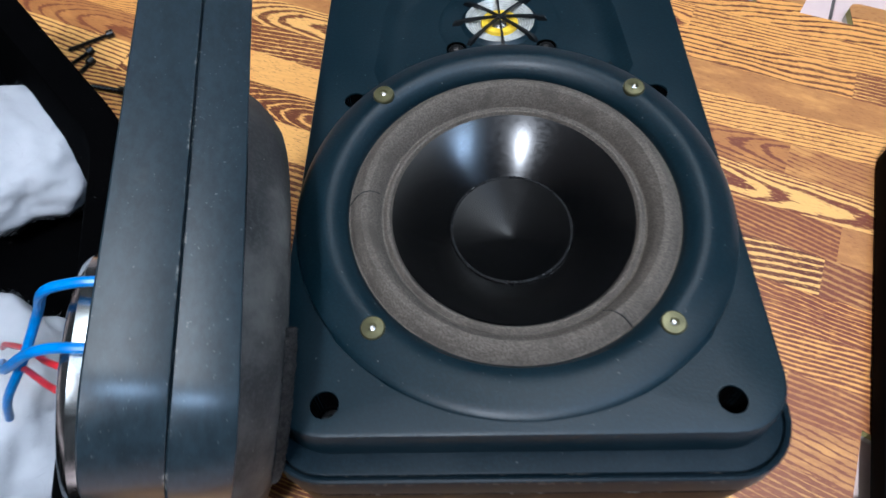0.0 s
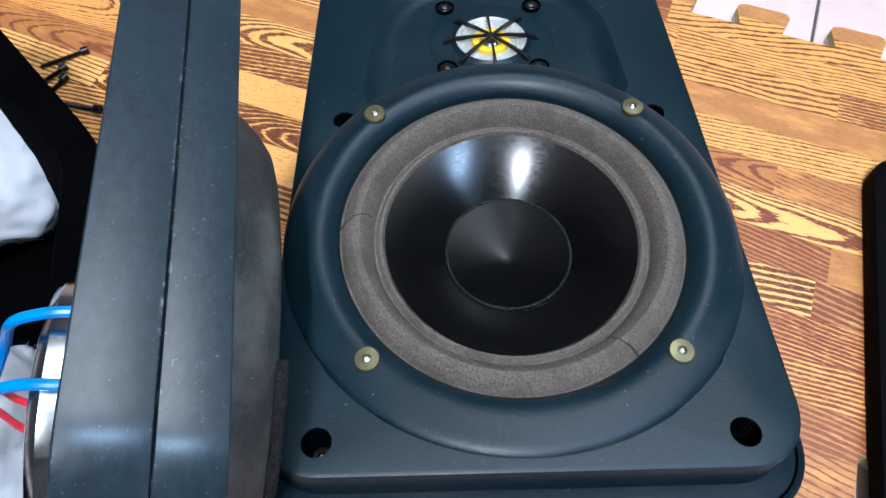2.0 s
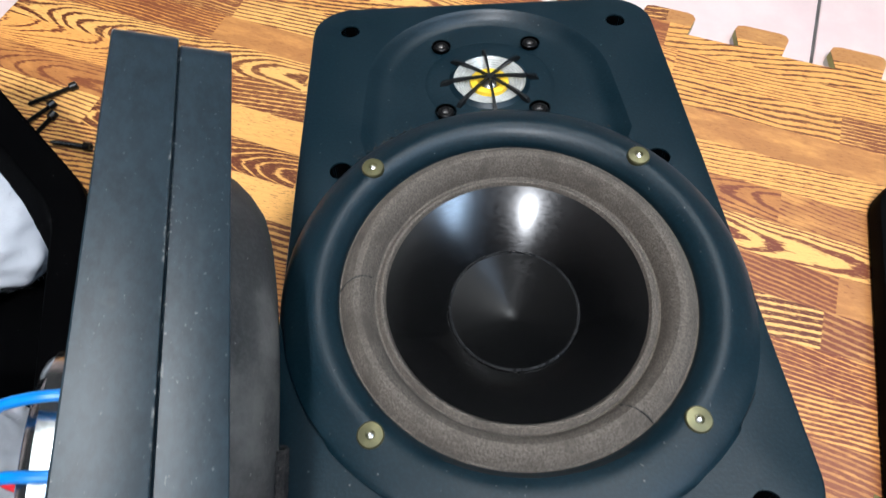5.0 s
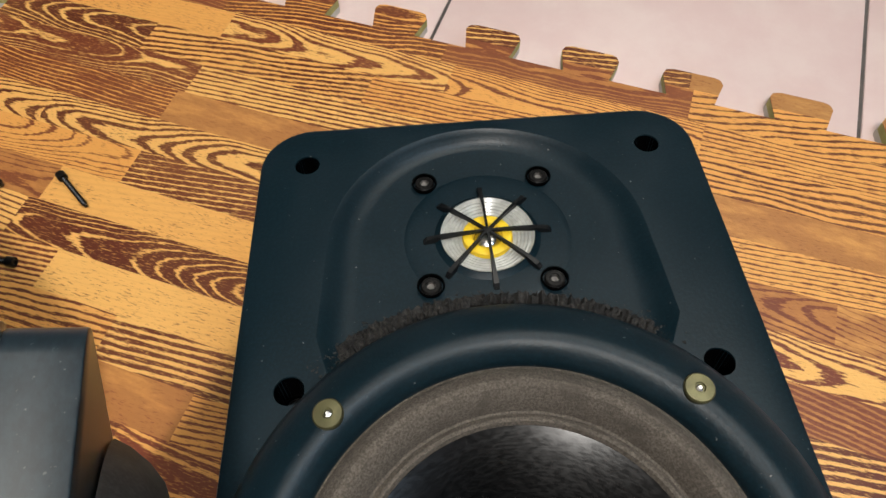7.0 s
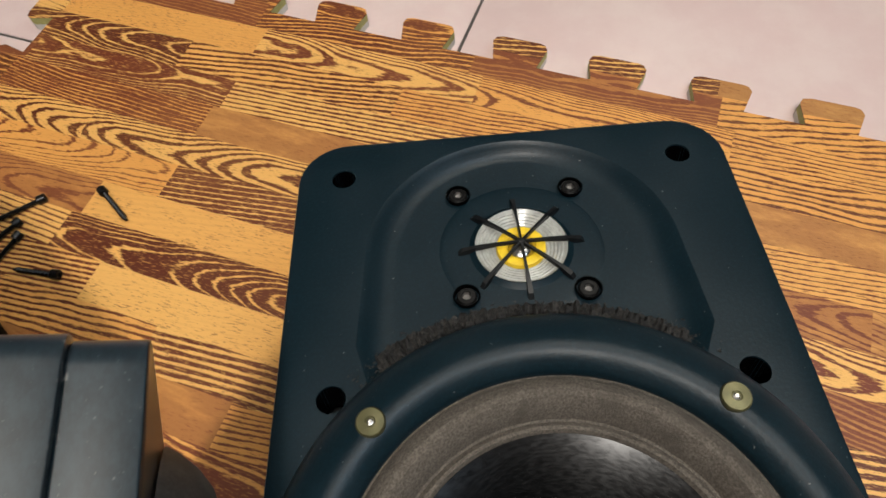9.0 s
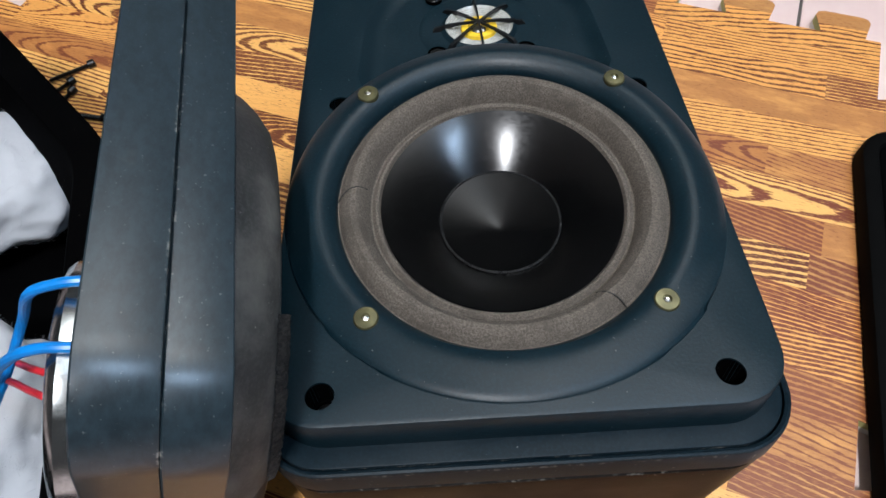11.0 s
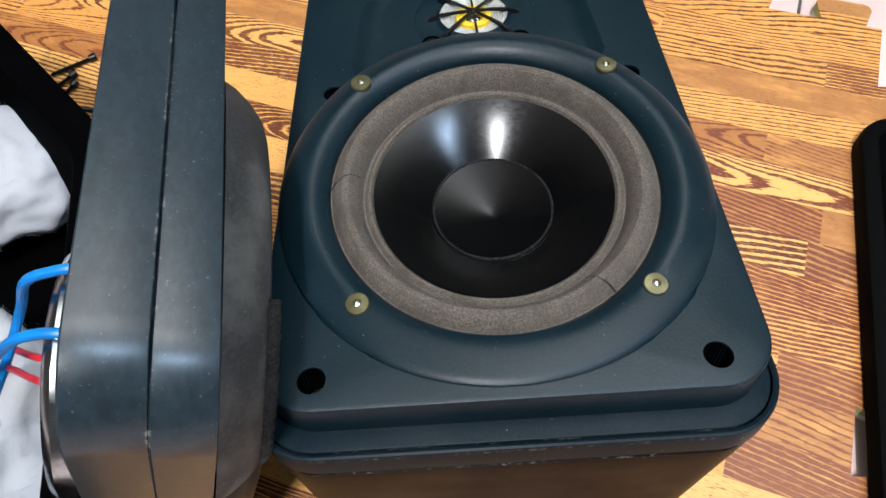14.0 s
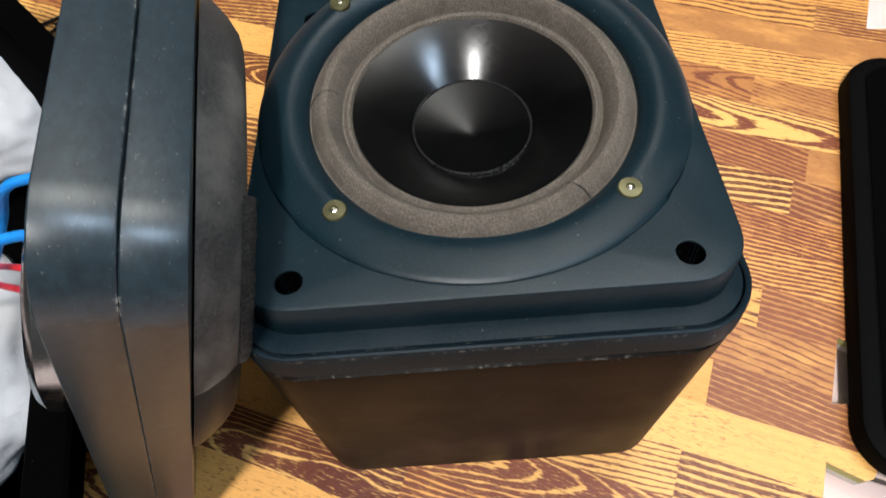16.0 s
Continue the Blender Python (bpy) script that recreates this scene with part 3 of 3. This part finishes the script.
def foam_band(a0, a1, seed=8):
    """A porous foam strip lying on the sloping outside of the trim ring, with a rough skin and loose crumbs."""
    rnd = random.Random(seed)
    line = [(0.0795, 0.0150), (0.0802, 0.0200), (0.0825, 0.0222), (0.0850, 0.0228), (0.0875, 0.0222), (0.0900, 0.0206), (0.0918, 0.0176)]
    bm = revolve(line, 150, a0, a1 - a0)
    for v in bm.verts:
        push = 0.0007 * noise.noise(v.co * 420) + rnd.uniform(-0.00025, 0.00025)
        v.co += push * Vector((v.co.x * 6, v.co.y * 6, 0.8))
    for _ in range(900):
        a, k = radians(rnd.uniform(a0, a1)), rnd.uniform(0, len(line) - 1.01)
        p, q, f = line[int(k)], line[int(k) + 1], k % 1
        r, z = p[0] + (q[0] - p[0]) * f, p[1] + (q[1] - p[1]) * f
        c, size = Vector((r * math.cos(a), r * math.sin(a), z)), rnd.uniform(0.0003, 0.0007)
        tip = [bm.verts.new(c + size * Vector((rnd.uniform(-1, 1), rnd.uniform(-1, 1), rnd.uniform(-0.3, 1)))) for _ in range(4)]
        for i, j, l in ((0, 1, 2), (0, 2, 3), (0, 3, 1), (1, 3, 2)):
            bm.faces.new((tip[i], tip[j], tip[l]))
    return bm


RING = [(0.0788, -0.0120), (0.0784, -0.0060), (0.0789, -0.0034), (0.0800, -0.0018), (0.0824, 0.0006), (0.0850, 0.0022), (0.0874, 0.0028), (0.0900, 0.0024), (0.0940, 0.0006), (0.0984, -0.0018), (0.1008, -0.0036), (0.1026, -0.0054), (0.1037, -0.0070), (0.1052, -0.0100), (0.1064, -0.0160), (0.1065, -0.0240), (0.1065, -0.0360)]

# ---------------------------------------------------------------- the complete speaker lying on its back
SPEAKER = at(0, 0, 0.200, -7.5, 0, 0)
speaker = thing("bookshelf_speaker", SPEAKER, "dark blue-black plastic two-way speaker lying on its back", "speaker")

plate_line = rounded(-0.1056, 0.1056, -0.1090, 0.2252, 0.025)
arch = [(0.0710 * math.cos(radians(a)), 0.1490 + 0.0692 * math.sin(radians(a))) for a in range(0, 181, 6)]
arch += [(-0.0722, 0.130), (-0.0735, 0.105)]
arch += [(0.1062 * math.cos(radians(a)), 0.1062 * math.sin(radians(a))) for a in range(129, 50, -4)]
arch += [(0.0735, 0.105), (0.0722, 0.130)]
bores = [(-0.0815, -0.0952), (0.0815, -0.0952), (-0.0825, 0.2004), (0.0825, 0.2004), (-0.0825, 0.0820), (0.0825, 0.0820)]
baffle = part("baffle", plate(plate_line, [circle(0, 0, 0.0930, 96), arch] + [circle(x, y, 0.0060, 24) for x, y in bores], -0.0188, 0.0, 0.0022), BAFFLE, speaker, "satin blue-black baffle with rounded corners")

inner = [(x * 0.80, 0.154 + (y - 0.154) * (0.86 if y > 0.154 else 1.0)) for x, y in arch]
bm = bmesh.new()
rows = []
for share, depth in ((0.0, 0.0), (0.06, -0.0004), (0.22, -0.0022), (0.42, -0.0044), (0.62, -0.0059), (0.82, -0.0067), (1.0, -0.0070)):
    rows.append(ring_of(bm, [(a[0] + (b[0] - a[0]) * share, a[1] + (b[1] - a[1]) * share) for a, b in zip(arch, inner)], depth))
for a, b in zip(rows, rows[1:]):
    bridge(bm, a, b)
hole = ring_of(bm, circle(0, 0.1545, 0.0232, 48), -0.0070)
edges = [bm.edges.new((hole[k - 1], hole[k])) for k in range(len(hole))] + [bm.edges.get((rows[-1][k - 1], rows[-1][k])) for k in range(len(rows[-1]))]
bmesh.ops.triangle_fill(bm, use_beauty=True, edges=edges)
part("tweeter_recess", bm, BAFFLE, baffle, "arched tweeter recess with dust in its edge", smooth=30)
tweeter(0.0006, 0.1548, -0.0066, speaker)
for x, y in ((-0.0266, 0.1882), (0.0282, 0.1882), (-0.0262, 0.1290), (0.0270, 0.1286)):
    socket_screw(x, y, -0.0052, speaker)
part("foam_strip", crumb_strip(0.1050, 0.1225, 52, 130, -0.0074, 0.0006, 3, 4600, 0.5), FOAM, speaker, "crumbling dark foam strip")
ring = turned(revolve(RING, 144), LEVEL)
for v in ring.verts:
    r = math.hypot(v.co.x, v.co.y)
    if 0.0860 < r < 0.1040:
        v.co.z = max(v.co.z, 0.0042 * math.sqrt(1 - ((r - 0.0860) / 0.0180) ** 2))
    elif 0.0795 < r <= 0.0860:
        v.co.z = max(v.co.z, 0.0018 + 0.0024 * (r - 0.0795) / 0.0065)
part("woofer_ring", ring, BAFFLE, speaker, "raised satin woofer trim ring")
woofer(speaker)
for x, y in ((-1, 1), (1, 1), (-1, -1), (1, -1)):
    screw_head("ring_screw", x * 0.0632, y * 0.0632, 0.0028, speaker)
# black cups put into the bores stand in for the shade down them
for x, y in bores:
    part("bore_shade", revolve([(0, -0.0186), (0.0058, -0.0186), (0.00596, -0.0170), (0.00596, -0.0010)], 28, cx=x, cy=y), BLACK, speaker)
for x, y in (bores[0], bores[4]):
    socket_screw(x, y, -0.0165, speaker)

rim_line = [(x * (1 - 0.085 * max(0.0, min(1.0, (y + 0.05) / 0.24))), y) for x, y in rounded(-0.1115, 0.1115, -0.1215, 0.2240, 0.029)]
part("ledge", plate(inset(rim_line, 0.0036), [circle(0, 0, 0.100, 64)], -0.030, -0.0190, 0.001), RIM, speaker, "stepped ledge under the baffle")
bm = loft([lift(inset(rim_line, 0.0028), -0.026), lift(inset(rim_line, 0.0028), -0.0194), lift(inset(rim_line, 0.0014), -0.0186), lift(inset(rim_line, 0.0004), -0.0190), lift(rim_line, -0.0204), lift(rim_line, -0.0330), lift(inset(rim_line, 0.0035), -0.0362)], (False, False))
part("rim", bm, RIM, speaker, "rounded outer rim band with worn edge")
back = SPEAKER.inverted()
foot = [back @ Vector((x * K, y * K, 0.0)) / K for x, y in rounded(-0.1080, 0.1040, -0.1300, 0.205, 0.024)]
loops = [lift(inset(rim_line, 0.0040), -0.0375), lift(inset(rim_line, 0.0012), -0.0392)]
for s in (0.02, 0.12, 0.5, 0.97, 1.0):
    ease = 0.003 if s == 1.0 else 0.0
    loops.append([(p[0] + (f.x - p[0]) * s - ease * (1 if p[0] > 0 else -1), p[1] + (f.y - p[1]) * s + (ease if p[1] < 0 else -ease), -0.0395 + (f.z + 0.0395) * s) for p, f in zip(inset(rim_line, 0.0008), foot)])
part("cabinet", loft(loops, (False, True)), BODY, speaker, "scuffed brown-black moulded cabinet")
part("cabinet_seam", loft([lift(inset(rim_line, 0.0046), -0.0350), lift(inset(rim_line, 0.0046), -0.0385)], (False, False)), BLACK, speaker)

# ---------------------------------------------------------------- the removed front standing on end, leaning on the speaker
up = Vector((0.343, 0.076, 0.936)).normalized()
across = Vector((-0.116, 0.993, -0.038))
across = (across - across.dot(up) * up).normalized()
front = across.cross(up)
top_mid = Vector((-0.1096, 0.0723, 0.2875)) - 0.1039 * across
origin = (top_mid - 0.1215 * up) * K
LEAN = Matrix(((-across.x, -up.x, front.x, origin.x), (-across.y, -up.y, front.y, origin.y), (-across.z, -up.z, front.z, origin.z), (0, 0, 0, 1)))
FOOT = 0.2003
panel = thing("removed_speaker_front", LEAN, "detached grey-blue speaker front standing on end against the speaker", "speaker front")
part("front_shell", slab(panel_line(-0.1039, 0.1045, -0.1222, FOOT, 0.011, 0.029), -0.0187, 0.0, 0.0007), SIDE, panel, "grey-blue front shell with scuffs")
part("rear_shell", slab(panel_line(-0.1045, 0.1030, -0.1252, FOOT, 0.011, 0.030), -0.0412, -0.0188, 0.0006), SIDE, panel, "grey-blue rear shell with worn seam")
wall = [(0.078, 0.0), (0.079, 0.0150), (0.082, 0.0185), (0.086, 0.0192), (0.091, 0.0176), (0.098, 0.0125), (0.104, 0.0060), (0.1070, 0.001)]
part("ring_top", revolve(wall, 80, -185, 168), DUSTY, panel, "dust-covered upper half of the trim ring")
part("ring_bottom", revolve(wall, 80, -17, 192), RIM, panel, "darker lower half of the trim ring")
part("foam_gasket", foam_band(-62, -17), FOAM, panel, "crumbling foam gasket on the ring")
magnet = part("magnet_cup", revolve([(0, -0.066), (0.050, -0.066), (0.055, -0.0645), (0.058, -0.061), (0.0588, -0.046), (0.057, -0.042), (0.054, -0.038)], 96, cx=0.022, cy=0.024), CHROME, panel, "chromed woofer magnet cup")
part("magnet_plate", revolve([(0.059, -0.043), (0.061, -0.042), (0.061, -0.0385)], 64, cx=0.022, cy=0.024), BLACKSTEEL, magnet)

# ---------------------------------------------------------------- the open cabinet with its wadding
RIM_Z = 0.118
hull = [(-0.198, -0.26), (-0.254, 0.125), (-0.400, 0.287), (-0.62, 0.15), (-0.56, -0.30)]
hull_line = round_corners(hull, 0.030)
open_box = thing("open_speaker_cabinet", at(0, 0, 0), "open black speaker cabinet with its front removed", "speaker cabinet")
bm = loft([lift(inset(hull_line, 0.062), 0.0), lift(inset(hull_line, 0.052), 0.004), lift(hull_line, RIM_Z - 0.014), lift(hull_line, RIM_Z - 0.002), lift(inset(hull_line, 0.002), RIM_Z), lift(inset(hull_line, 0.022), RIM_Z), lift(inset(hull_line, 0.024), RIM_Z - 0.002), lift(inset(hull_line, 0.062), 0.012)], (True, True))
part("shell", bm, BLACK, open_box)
bm = loft([lift(inset(hull_line, 0.0235), RIM_Z - 0.010), lift(inset(hull_line, 0.0235), RIM_Z - 0.0085), lift(inset(hull_line, 0.0262), RIM_Z - 0.0085), lift(inset(hull_line, 0.0262), RIM_Z - 0.010)], (False, False))
part("inner_lip", bm, RIM, open_box)


def wadding(x, y, z, sx, sy, sz, seed, fibres=2600):
    """A tuft of polyester wadding: a lumpy core under loose fibres."""
    rnd = random.Random(seed)
    bm = bmesh.new()
    bmesh.ops.create_icosphere(bm, subdivisions=5, radius=1)
    spot = []
    for v in bm.verts:
        d = v.co.normalized()
        k = 1 + 0.20 * noise.noise(d * 1.7 + Vector((seed, 0, 0))) + 0.05 * noise.noise(d * 5 + Vector((seed, 3, 0))) + 0.008 * noise.noise(d * 19)
        v.co = Vector((d.x * sx, d.y * sy, d.z * sz)) * k
        spot.append((v.co.copy(), d))
    me_faces = len(bm.faces)
    for _ in range(fibres):
        c, d = rnd.choice(spot)
        if d.z < -0.3:
            continue
        side = d.cross(Vector((rnd.uniform(-1, 1), rnd.uniform(-1, 1), rnd.uniform(-1, 1)))).normalized()
        l, w = rnd.uniform(0.004, 0.012), 0.00006
        wv = side.cross(d) * w
        a, b, e = c - side * l * 0.4, c + d * rnd.uniform(0.001, 0.004), c + side * l * 0.6 + d * rnd.uniform(-0.001, 0.003)
        vs = [bm.verts.new(q) for q in (a - wv, a + wv, b + wv, b - wv, e + wv, e - wv)]
        bm.faces.new(vs[:4])
        bm.faces.new((vs[3], vs[2], vs[4], vs[5]))
    ob = part("wadding", bm, WADDING, None, smooth=180)
    ob.location = (x * K, y * K, z * K)
    return tagged(ob, "fluffy white polyester wadding stuffed in the open cabinet", "wadding", "wadding in the cabinet")


wadding(-0.384, 0.142, 0.056, 0.070, 0.060, 0.042, 1)
wadding(-0.330, -0.064, 0.064, 0.062, 0.080, 0.048, 2)


def wire(name, points, material, label, r=0.0023):
    ob = part(name, tube(points, r), material, None)
    return tagged(ob, label, "wire", "speaker wires")


wire("blue_wire", [(-0.150, -0.044, 0.222), (-0.174, -0.047, 0.2335), (-0.188, -0.0485, 0.2345), (-0.200, -0.0500, 0.2300), (-0.2170, -0.0490, 0.2050), (-0.2350, -0.0625, 0.1800), (-0.2580, -0.0725, 0.1500), (-0.275, -0.075, 0.120)], BLUE, "blue insulated wire soldered behind the detached front")
wire("blue_wire", [(-0.150, -0.073, 0.222), (-0.173, -0.0760, 0.2330), (-0.187, -0.0760, 0.2340), (-0.201, -0.0765, 0.2280), (-0.2280, -0.0733, 0.2000), (-0.262, -0.0560, 0.1550), (-0.285, -0.045, 0.125)], BLUE, "blue insulated wire soldered behind the detached front")
wire("red_wire", [(-0.2000, -0.0740, 0.203), (-0.2120, -0.0690, 0.198), (-0.2387, -0.0547, 0.1733), (-0.2800, -0.0373, 0.1333), (-0.300, -0.030, 0.108)], RED, "thin red insulated wire from the woofer magnet", 0.0016)
wire("red_wire", [(-0.2000, -0.0840, 0.203), (-0.2110, -0.0785, 0.196), (-0.2387, -0.0640, 0.1733), (-0.2720, -0.0500, 0.1370), (-0.296, -0.042, 0.108)], RED, "thin red insulated wire from the woofer magnet", 0.0016)

# ---------------------------------------------------------------- the grille on the floor
GRILLE = at(0.2745, 0.0180, 0.0, 0, 0, -16.9)
grille = thing("speaker_grille", GRILLE, "black cloth speaker grille lying face up on the mat", "speaker grille")
g_line = rounded(0.0, 0.205, -0.176, 0.170, 0.032)
part("frame", loft([lift(inset(g_line, 0.002), 0.0), lift(g_line, 0.002), lift(g_line, 0.014), lift(inset(g_line, 0.0015), 0.0175), lift(inset(g_line, 0.005), 0.019), lift(inset(g_line, 0.012), 0.0190), lift(inset(g_line, 0.0135), 0.0175)], (True, True)), GRILLE_FRAME, grille)
part("cloth", slab(inset(g_line, 0.0140), 0.010, 0.0186, 0.001), CLOTH, grille, "black woven grille cloth")


# ---------------------------------------------------------------- loose screws
def loose_screw(head, tip):
    h, t = Vector((*head, 0)), Vector((*tip, 0))
    far = (t - h).length
    turn = math.degrees(math.atan2((t - h).y, (t - h).x))
    ob = thing("machine_screw", at(h.x, h.y, 0.0, 0, 0, turn), "black socket-head screw lying loose on the mat", "screw", "loose screws")
    spin = Matrix.Rotation(radians(90), 4, "Y")
    cap = revolve([(0, 0.0015), (0.0017, 0.0012), (0.0019, 0.0), (0.0034, 0.0), (0.0038, 0.0004), (0.0038, 0.0062), (0.0034, 0.0066), (0, 0.0066)], 20)
    part("head", turned(cap, Matrix.Translation((0, 0, 0.0036)) @ spin), BLACKSTEEL, ob)
    shank = [(0.0019, 0.0060)]
    z = 0.0070
    while z < far - 0.002:
        shank += [(0.0021, z), (0.00165, z + 0.0006)]
        z += 0.0012
    shank += [(0.0012, far), (0, far)]
    part("shank", turned(revolve(shank, 12), Matrix.Translation((0, 0, 0.0030)) @ spin), BLACKSTEEL, ob)


for head, tip in (((-0.3187, 0.3347), (-0.2915, 0.3020)), ((-0.3640, 0.3307), (-0.4040, 0.3100)), ((-0.3350, 0.2560), (-0.3730, 0.2645)), ((-0.3765, 0.2975), (-0.3950, 0.2620)), ((-0.3795, 0.3100), (-0.4080, 0.2800))):
    loose_screw(head, tip)


# ---------------------------------------------------------------- floor tiles
SIZE, GAP = 0.3770, 0.0030
tile_mesh = None
for i in range(-10, 11):
    for j in range(-11, 10):
        cx, cy = -0.1975 + (i + 0.5) * SIZE, 0.33 + (j + 0.5) * SIZE
        spot = Matrix.Rotation(radians(TURN), 4, "Z") @ Vector((cx, cy, 0))
        if abs(spot.x) > 2.84 or abs(spot.y) > 2.74:
            continue
        if tile_mesh is None:
            h = SIZE / 2 - GAP / 2
            first = part("tile", slab(rounded(-h, h, -h, h, 0.002, 2), FLOOR_Z - 0.008, FLOOR_Z, 0.0012), TILE, floor)
            tile_mesh = first.data
            tile = first
        else:
            tile = new("tile", tile_mesh)
            tile.parent = floor
        tile.location = spot * K
        tile.rotation_euler = (0, 0, radians(TURN))
